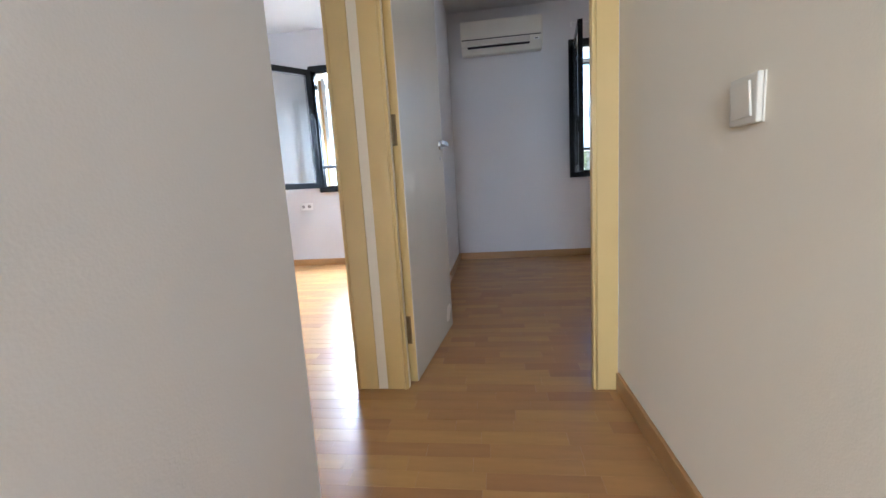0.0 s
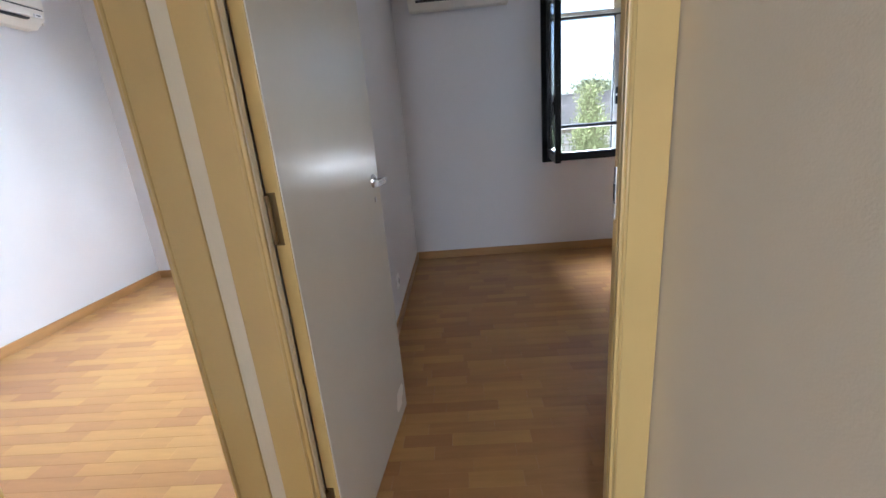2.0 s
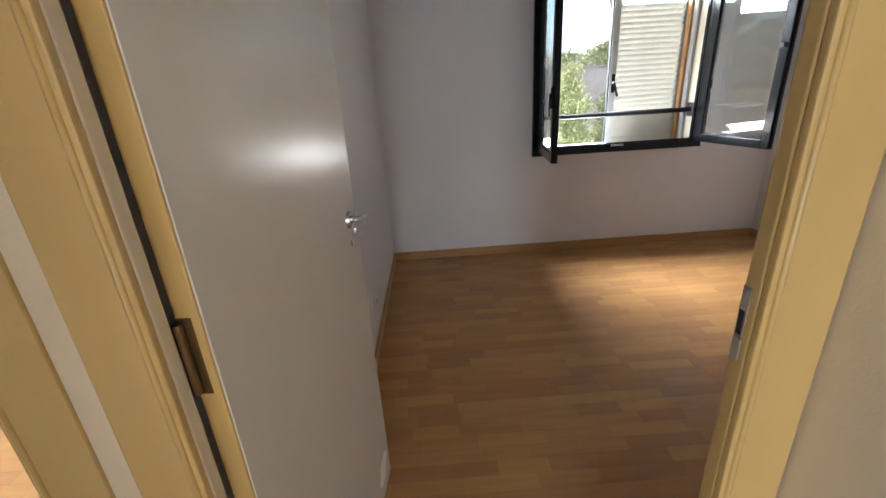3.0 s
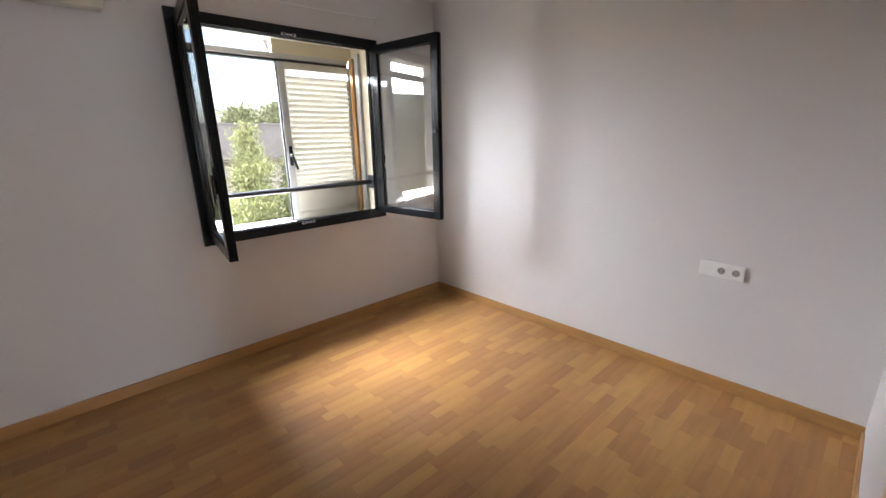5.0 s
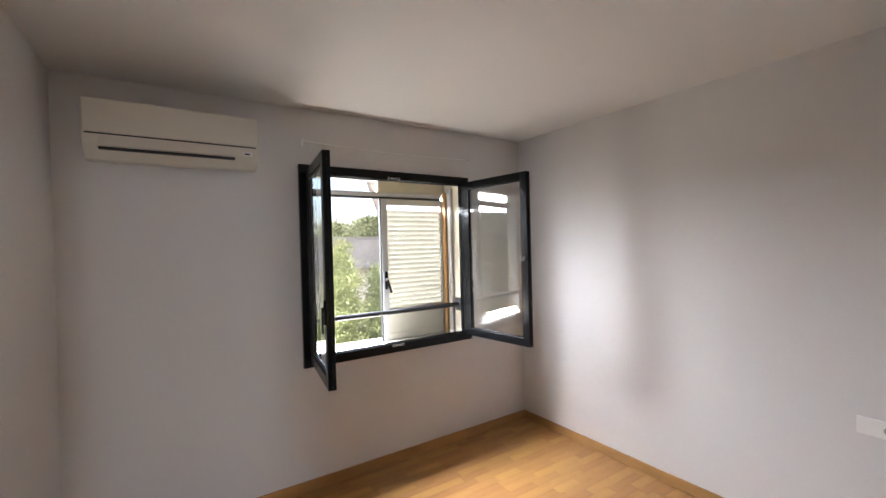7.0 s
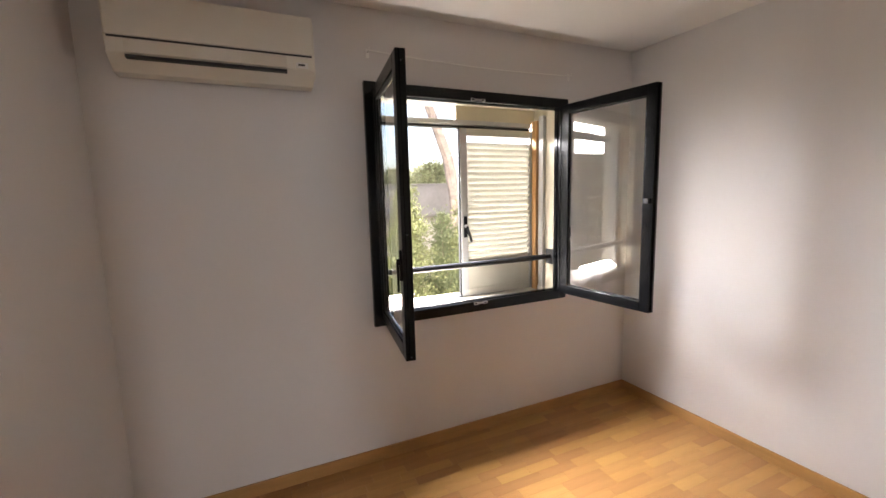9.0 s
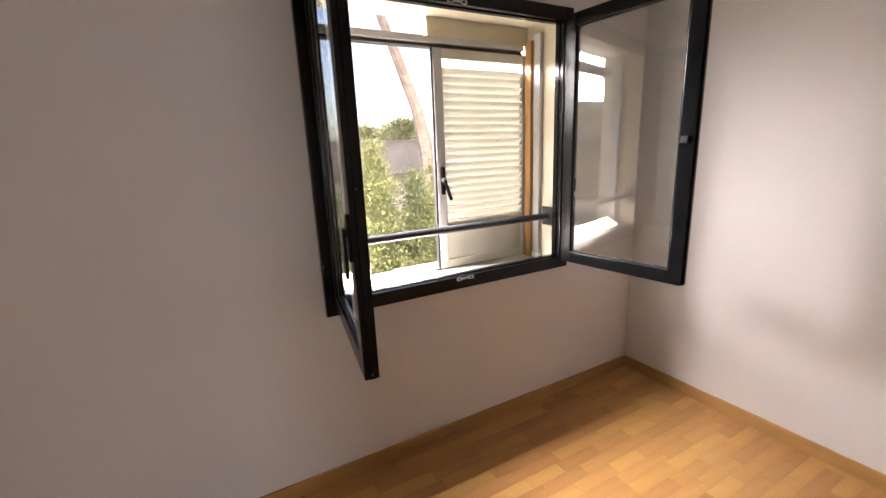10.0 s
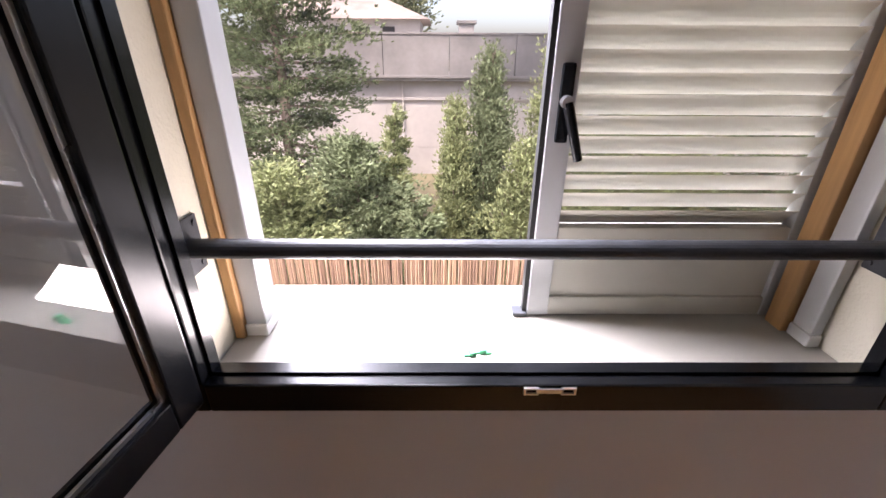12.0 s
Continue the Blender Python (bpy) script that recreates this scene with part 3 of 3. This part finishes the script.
while x < 2.70:
    r = rng.uniform(0.006, 0.013)
    h = 2.02 + rng.uniform(-0.035, 0.02) + 0.03 * math.sin(x * 1.7)
    lean = rng.uniform(-0.02, 0.02)
    k = len(verts)
    dy = rng.uniform(-0.012, 0.012)
    for z, o in ((0, 0), (h, lean)):
        verts += [(x + o - r, dy, z), (x + o, dy - r, z), (x + o + r, dy, z), (x + o, dy + r, z)]
    faces += [(k + i, k + (i + 1) % 4, k + 4 + (i + 1) % 4, k + 4 + i) for i in range(4)] + [(k + 4, k + 5, k + 6, k + 7)]
    x += r * 1.25
me = bpy.data.meshes.new("reeds")
me.from_pydata(verts, [], faces)
me.materials.append(REED)
reeds = new("reeds", me)
reeds.parent = fence
tagged(reeds, "dry brown reeds side by side", kind="stuff")
for z in (0.5, 1.3, 2.0):
    part("wire", rod((-6, -0.02, z), (2.70, -0.02, z + 0.01), 0.006, sides=6), IRON, fence)
part("top_wire", rod((-6, 0, 2.02), (2.70, 0, 2.03), 0.014, sides=8), IRON, fence)
garden = thing("garden_wall", Matrix.Translation((0, 6.0, GZ)), "whitewashed garden wall beside the reed fence", "wall")
part("masonry", block(2.75, 7.5, -0.12, 0.12, 0, 2.22, 0.02), WHITEWASH, garden)
part("coping", block(2.72, 7.53, -0.16, 0.16, 2.22, 2.27, 0.015), WHITEWASH, garden)


def sprigs(rng, spots, size, up, droop=0.0):
    """Foliage: at each spot (place, outward way, scale) a few narrow bent blades."""
    verts, faces = [], []
    for c, out, s in spots:
        for _ in range(3):
            d = (out + Vector((rng.gauss(0, 0.5), rng.gauss(0, 0.5), rng.gauss(up, 0.35)))).normalized()
            side = d.cross(Vector((rng.gauss(0, 1), rng.gauss(0, 1), rng.gauss(0, 1)))).normalized()
            ln, wd = size * s * rng.uniform(0.8, 1.7), size * s * rng.uniform(0.15, 0.3)
            tip = c + d * ln + Vector((0, 0, -droop * ln))
            mid = c + d * ln * 0.45
            k = len(verts)
            lift = d.cross(side) * wd * 0.4
            verts += [c, mid + side * wd + lift, tip, mid - side * wd + lift]
            faces += [(k, k + 1, k + 2), (k, k + 2, k + 3)]
    return verts, faces


def tree(name, x, y, base, height, radius, shape, mat, seed, label, size=0.05, count=20000, trunk_r=0.09, clear=0.1, lean=(0, 0), bark=BARK, bend=0.0, rise=(0.05, 0.5), spread=0.085, limbs_per_metre=9, flat=0.8):
    """A tapered trunk, limbs and a crown of many small sprays gathered round the limbs."""
    rng = random.Random(seed)
    t = thing(name, Matrix.Translation((x, y, base)), label, "tree")
    bm = bmesh.new()
    steps, pts = 9, []
    for i in range(steps + 1):
        u = i / steps
        pts.append(Vector((lean[0] * max(0, u - bend) * height + rng.uniform(-0.03, 0.03) * (0 < i), lean[1] * max(0, u - bend) * height + rng.uniform(-0.03, 0.03) * (0 < i), u * height * 0.96)))
    for i in range(steps):
        rod(pts[i], pts[i + 1], trunk_r * (1 - 0.9 * i / steps), trunk_r * (1 - 0.9 * (i + 1) / steps), sides=9, bm=bm)
    limbs = []
    n_limbs = max(14, int(height * limbs_per_metre))
    for i in range(n_limbs):
        u = clear + (1 - clear) * (i + rng.random()) / n_limbs
        reach = radius * shape((u - clear) / (1 - clear)) * rng.uniform(0.6, 1.15)
        a = i * 2.4 + rng.uniform(-0.5, 0.5)
        k = min(int(u * steps), steps - 1)
        start = pts[k].lerp(pts[k + 1], u * steps - k)
        lift = rng.uniform(*rise) * reach
        end = start + Vector((math.cos(a) * reach, math.sin(a) * reach, lift))
        limbs.append((start, end, reach))
        rod(start, end, 0.014 + 0.10 * trunk_r, 0.004, sides=5, bm=bm)
    part("trunk", bm, bark, t)
    total = sum(l[2] for l in limbs) + 0.01
    spots = []
    for start, end, reach in limbs:
        n = int(count * reach / total) + 3
        way = (end - start).normalized()
        for _ in range(n):
            u = rng.random() ** 0.6
            fuzz = spread * radius + 0.08 * reach
            c = start.lerp(end, u) + Vector((rng.gauss(0, fuzz), rng.gauss(0, fuzz), rng.gauss(0, fuzz * flat)))
            spots.append((c, way, rng.uniform(0.7, 1.3)))
    v, f = sprigs(rng, spots, size, 0.35)
    me = bpy.data.meshes.new("crown")
    me.from_pydata([tuple(p) for p in v], [], f)
    me.materials.append(mat)
    crown = new("crown", me)
    crown.parent = t
    return t


def plume(u):
    return (1 - u) ** 0.7 * min(1.0, 0.55 + 2.2 * u) + 0.04


def spindle(u):
    return max(0.12, math.sin(math.pi * min(1, 0.18 + 0.82 * u)) ** 0.8)


def dome(u):
    return max(0.15, (1 - u * u) ** 0.5)


dense = dict(rise=(0.9, 1.9), limbs_per_metre=26, clear=0.04, spread=0.14, size=0.042)
tree("cypress_tree", 2.42, 8.6, GZ, 3.85, 0.52, plume, LEAF_DARK, 1, "dense dark green pointed cypress behind the reed fence", count=19000, **dense)
tree("cypress_tree", 1.92, 8.3, GZ, 3.25, 0.36, plume, LEAF_LIGHT, 2, "slim olive green cypress behind the reed fence", count=11000, **dense)
tree("juniper_tree", 3.35, 8.5, GZ, 4.1, 0.58, plume, LEAF_LIGHT, 3, "olive green feathery juniper in the garden", count=17000, **dense)
tree("juniper_tree", 2.85, 7.9, GZ, 2.7, 0.5, plume, LEAF_LIGHT, 4, "low feathery juniper behind the reed fence", count=11000, **dense)
layered = dict(rise=(-0.15, 0.22), limbs_per_metre=11, spread=0.06, flat=0.45)
tree("conifer_tree", -0.55, 8.7, GZ, 7.6, 1.05, spindle, LEAF_DARK, 5, "tall dark green conifer with open layered branches", count=20000, trunk_r=0.11, size=0.05, clear=0.2, **layered)
tree("conifer_tree", -2.5, 9.4, GZ, 7.0, 1.4, spindle, LEAF_DARK, 6, "tall dark green conifer with open layered branches", count=18000, trunk_r=0.14, size=0.056, **layered)
tree("shrub", 0.55, 8.0, GZ, 2.75, 0.75, dome, LEAF_DARK, 7, "bushy dark juniper shrub behind the reed fence", count=13000, trunk_r=0.06, clear=0.25)
tree("shrub", 0.95, 8.3, GZ, 3.15, 0.4, plume, LEAF_LIGHT, 13, "slender leaning juniper with a bare tip", count=6500, trunk_r=0.05, clear=0.3, lean=(0.12, 0), bend=0.5, size=0.045)
tree("shrub", -0.35, 7.6, GZ, 2.45, 0.8, dome, LEAF_LIGHT, 8, "bushy light green shrub behind the reed fence", count=13000, trunk_r=0.05, clear=0.3)
tree("shrub", 1.45, 7.8, GZ, 1.9, 0.42, dome, LEAF_DARK, 9, "low dark shrub behind the reed fence", count=7000, trunk_r=0.04)
tree("shrub", -1.6, 7.9, GZ, 3.1, 0.8, dome, LEAF_DARK, 15, "bushy dark shrub behind the reed fence", count=11000, trunk_r=0.06, clear=0.25)
tree("cypress_tree", 4.25, 8.7, GZ, 3.5, 0.5, plume, LEAF_DARK, 16, "dense dark green pointed cypress behind the reed fence", count=13000, **dense)
tree("conifer_tree", -4.6, 8.6, GZ, 6.2, 1.3, spindle, LEAF_LIGHT, 17, "tall green conifer with open layered branches", count=12000, trunk_r=0.12, size=0.06, **layered)
tree("conifer_tree", -6.6, 8.0, GZ, 6.6, 1.5, spindle, LEAF_DARK, 18, "tall dark green conifer with open layered branches", count=12000, trunk_r=0.12, size=0.065, **layered)
tree("shrub", 4.6, 8.6, GZ, 3.0, 0.9, dome, LEAF_LIGHT, 10, "bushy green shrub in the garden", count=11016, trunk_r=0.06)
tree("shrub", -2.0, 7.6, GZ, 2.7, 0.9, dome, LEAF_DARK, 11, "bushy dark shrub behind the reed fence", count=10098, trunk_r=0.05)
tree("pine_tree", 5.98, 11.5, GZ, 11.5, 2.6, dome, LEAF_LIGHT, 12, "tall umbrella pine with a bare bent trunk", count=3600, trunk_r=0.26, clear=0.8, size=0.25, lean=(-0.36, 0.02), bark=PINE_BARK, bend=0.38)
tree("shrub", 5.5, 9.3, GZ, 4.1, 1.0, dome, LEAF_LIGHT, 21, "tall bushy green shrub in the garden", count=12000, trunk_r=0.07)
tree("shrub", 6.9, 8.9, GZ, 4.5, 1.1, dome, LEAF_DARK, 22, "tall bushy green shrub in the garden", count=12000, trunk_r=0.07)
tree("broadleaf_tree", -0.9, 27, GZ, 8.6, 2.0, dome, LEAF_FAR, 23, "tall broad-leaved tree behind the neighbour building", count=4500, trunk_r=0.2, clear=0.55, size=0.16)
tree("broadleaf_tree", 9.4, 27, GZ, 5.6, 1.8, dome, LEAF_FAR, 24, "round green tree behind the neighbour building", count=5000, trunk_r=0.15, clear=0.4, size=0.16)
tree("broadleaf_tree", 12.4, 28, GZ, 6.2, 2.0, dome, LEAF_FAR, 25, "round green tree behind the neighbour building", count=5000, trunk_r=0.15, clear=0.4, size=0.16)


def far_house():
    """A long rendered building with a concrete parapet, cornice, chimney and a hipped roof behind."""
    t = thing("neighbour_building", Matrix.Translation((0, 16, GZ)), "long pale rendered building with a stained concrete parapet", "building")
    part("wall", block(-14, 20, 0.2, 9, 0, 2.95), PLASTER, t)
    part("string_course", block(-14.03, 20.03, 0.12, 0.2, 2.38, 2.46, 0.01), PLASTER, t)
    part("cornice", block(-14.1, 20.1, -0.12, 0.25, 2.95, 3.1, 0.03), CONCRETE, t)
    part("cornice_lip", block(-14.1, 20.1, -0.18, -0.12, 3.04, 3.12, 0.012), CONCRETE, t)
    for i in range(17):
        x0 = -14 + i * 2.0
        part("parapet_panel", block(x0, x0 + 1.985, 0.0, 0.2, 3.1, 4.22, 0.012), CONCRETE, t)
    part("coping", block(-14.1, 20.1, -0.03, 0.23, 4.22, 4.28, 0.012), CONCRETE, t)
    ch = part("chimney", block(2.33, 2.83, 1.6, 2.1, 3.6, 4.6, 0.02), PLASTER, t)
    part("cap", block(2.26, 2.90, 1.53, 2.17, 4.6, 4.7, 0.02), CONCRETE, ch)
    for x0 in (0.55, 5.4, -4.6):
        part("drainpipe", rod((x0, 0.13, 0), (x0, 0.13, 4.1), 0.035, sides=10), PLASTER, t)
    for x0 in (-1.9, 0.9, 3.6, 6.3):
        part("wall_panel", block(x0, x0 + 1.9, 0.185, 0.2, 0.9, 2.2, 0.004), PLASTER, t)
    upper = part("upper_wall", block(-5.6, 0.9, 5, 8.6, 3.6, 4.95), PLASTER, t)
    for x0 in (-0.6, -1.6, -2.6):
        part("window", block(x0, x0 + 0.5, 4.97, 5.0, 4.25, 4.7, 0.01), DARK, upper)
    roof = bmesh.new()
    base = [roof.verts.new(p) for p in ((-6.0, 4.6, 4.95), (1.3, 4.6, 4.95), (1.3, 9.0, 4.95), (-6.0, 9.0, 4.95))]
    ridge = [roof.verts.new(p) for p in ((-3.8, 6.8, 5.95), (-0.9, 6.8, 5.95))]
    for f in ((0, 1, 5, 4), (2, 3, 4, 5)):
        roof.faces.new([(base + ridge)[i] for i in f])
    roof.faces.new((base[1], base[2], ridge[1]))
    roof.faces.new((base[3], base[0], ridge[0]))
    roof.faces.new(base[::-1])
    part("roof", roof, ROOF, t)


far_house()


# ---- parquet ----
def parquet(name, x0, x1, y0, y1, label, near, seed, skip=()):
    """Short oak strips laid along x in staggered rows: a bed below, the strips of the stretch near = (x0, x1, y0, y1) as parts, the others joined."""
    bed = setting(name, block(x0, x1, y0, y1, -0.05, -0.003), JOINT, label, "floor")
    rng = random.Random(seed)
    wide, gap, top, ch = 0.068, 0.0003, 0.0, 0.0005
    shared, verts, faces, made = {}, [], [], 0

    def strip(w, d):
        p = [(0, 0, -0.004), (w, 0, -0.004), (w, d, -0.004), (0, d, -0.004), (0, 0, top - ch), (w, 0, top - ch), (w, d, top - ch), (0, d, top - ch), (ch, ch, top), (w - ch, ch, top), (w - ch, d - ch, top), (ch, d - ch, top)]
        q = [(8, 9, 10, 11)] + [(a, (a + 1) % 4, 4 + (a + 1) % 4, 4 + a) for a in range(4)] + [(4 + a, 4 + (a + 1) % 4, 8 + (a + 1) % 4, 8 + a) for a in range(4)]
        return p, q

    y = y0
    while y < y1 - 0.004:
        d = min(wide, y1 - y) - gap
        x = x0 - rng.choice((0.0, 0.06, 0.13, 0.19))
        while x < x1 - 0.004:
            w = rng.choice((0.20, 0.24, 0.28, 0.32))
            a, b = max(x, x0), min(x + w, x1)
            x += w
            if b - a < 0.012:
                continue
            size = (round(b - a - gap, 4), round(d, 4))
            if made < 300 and near[0] <= a <= near[1] and near[2] <= y <= near[3]:
                if size not in shared:
                    me = bpy.data.meshes.new("plank")
                    p, q = strip(*size)
                    me.from_pydata(p, [], q)
                    me.materials.append(PLANK)
                    shared[size] = me
                ob = new("plank", shared[size])
                ob.parent = bed
                ob.location = (a, y, 0)
                made += 1
            else:
                p, q = strip(*size)
                k = len(verts)
                verts += [(a + i, y + j, h) for i, j, h in p]
                faces += [tuple(k + i for i in f) for f in q]
        y += wide
    if verts:
        me = bpy.data.meshes.new("planks")
        me.from_pydata(verts, [], faces)
        me.materials.append(PLANK_FAR)
        rest = new("planks", me)
        rest.parent = bed
        tagged(rest, "honey oak parquet strips", kind="stuff")


parquet("floor", XL, XR + 0.06, YD1, YW, "honey oak strip parquet bedroom floor", (0.2, 3.3, 1.0, 3.1), 21)
parquet("floor", 0.95, XR + 0.07, -0.075, YD1, "honey oak strip parquet bedroom floor", (0.9, 3.3, -0.1, 0.1), 26)
parquet("floor", AL, AR, YD1, YW, "honey oak strip parquet bedroom floor", (-2.7, -0.1, 0.1, 1.9), 22)
parquet("floor", -1.3, HR, -0.9, YD1, "honey oak strip parquet corridor floor", (-1.3, 0.85, -0.9, 0.2), 23)
parquet("floor", HL, HR, -3.2, -0.9, "honey oak strip parquet corridor floor", (0, 0.85, -2.6, -0.9), 24)
parquet("floor", -2.48, HR, BACK, -3.2, "honey oak strip parquet floor", (0, 0, 0, 0), 25)
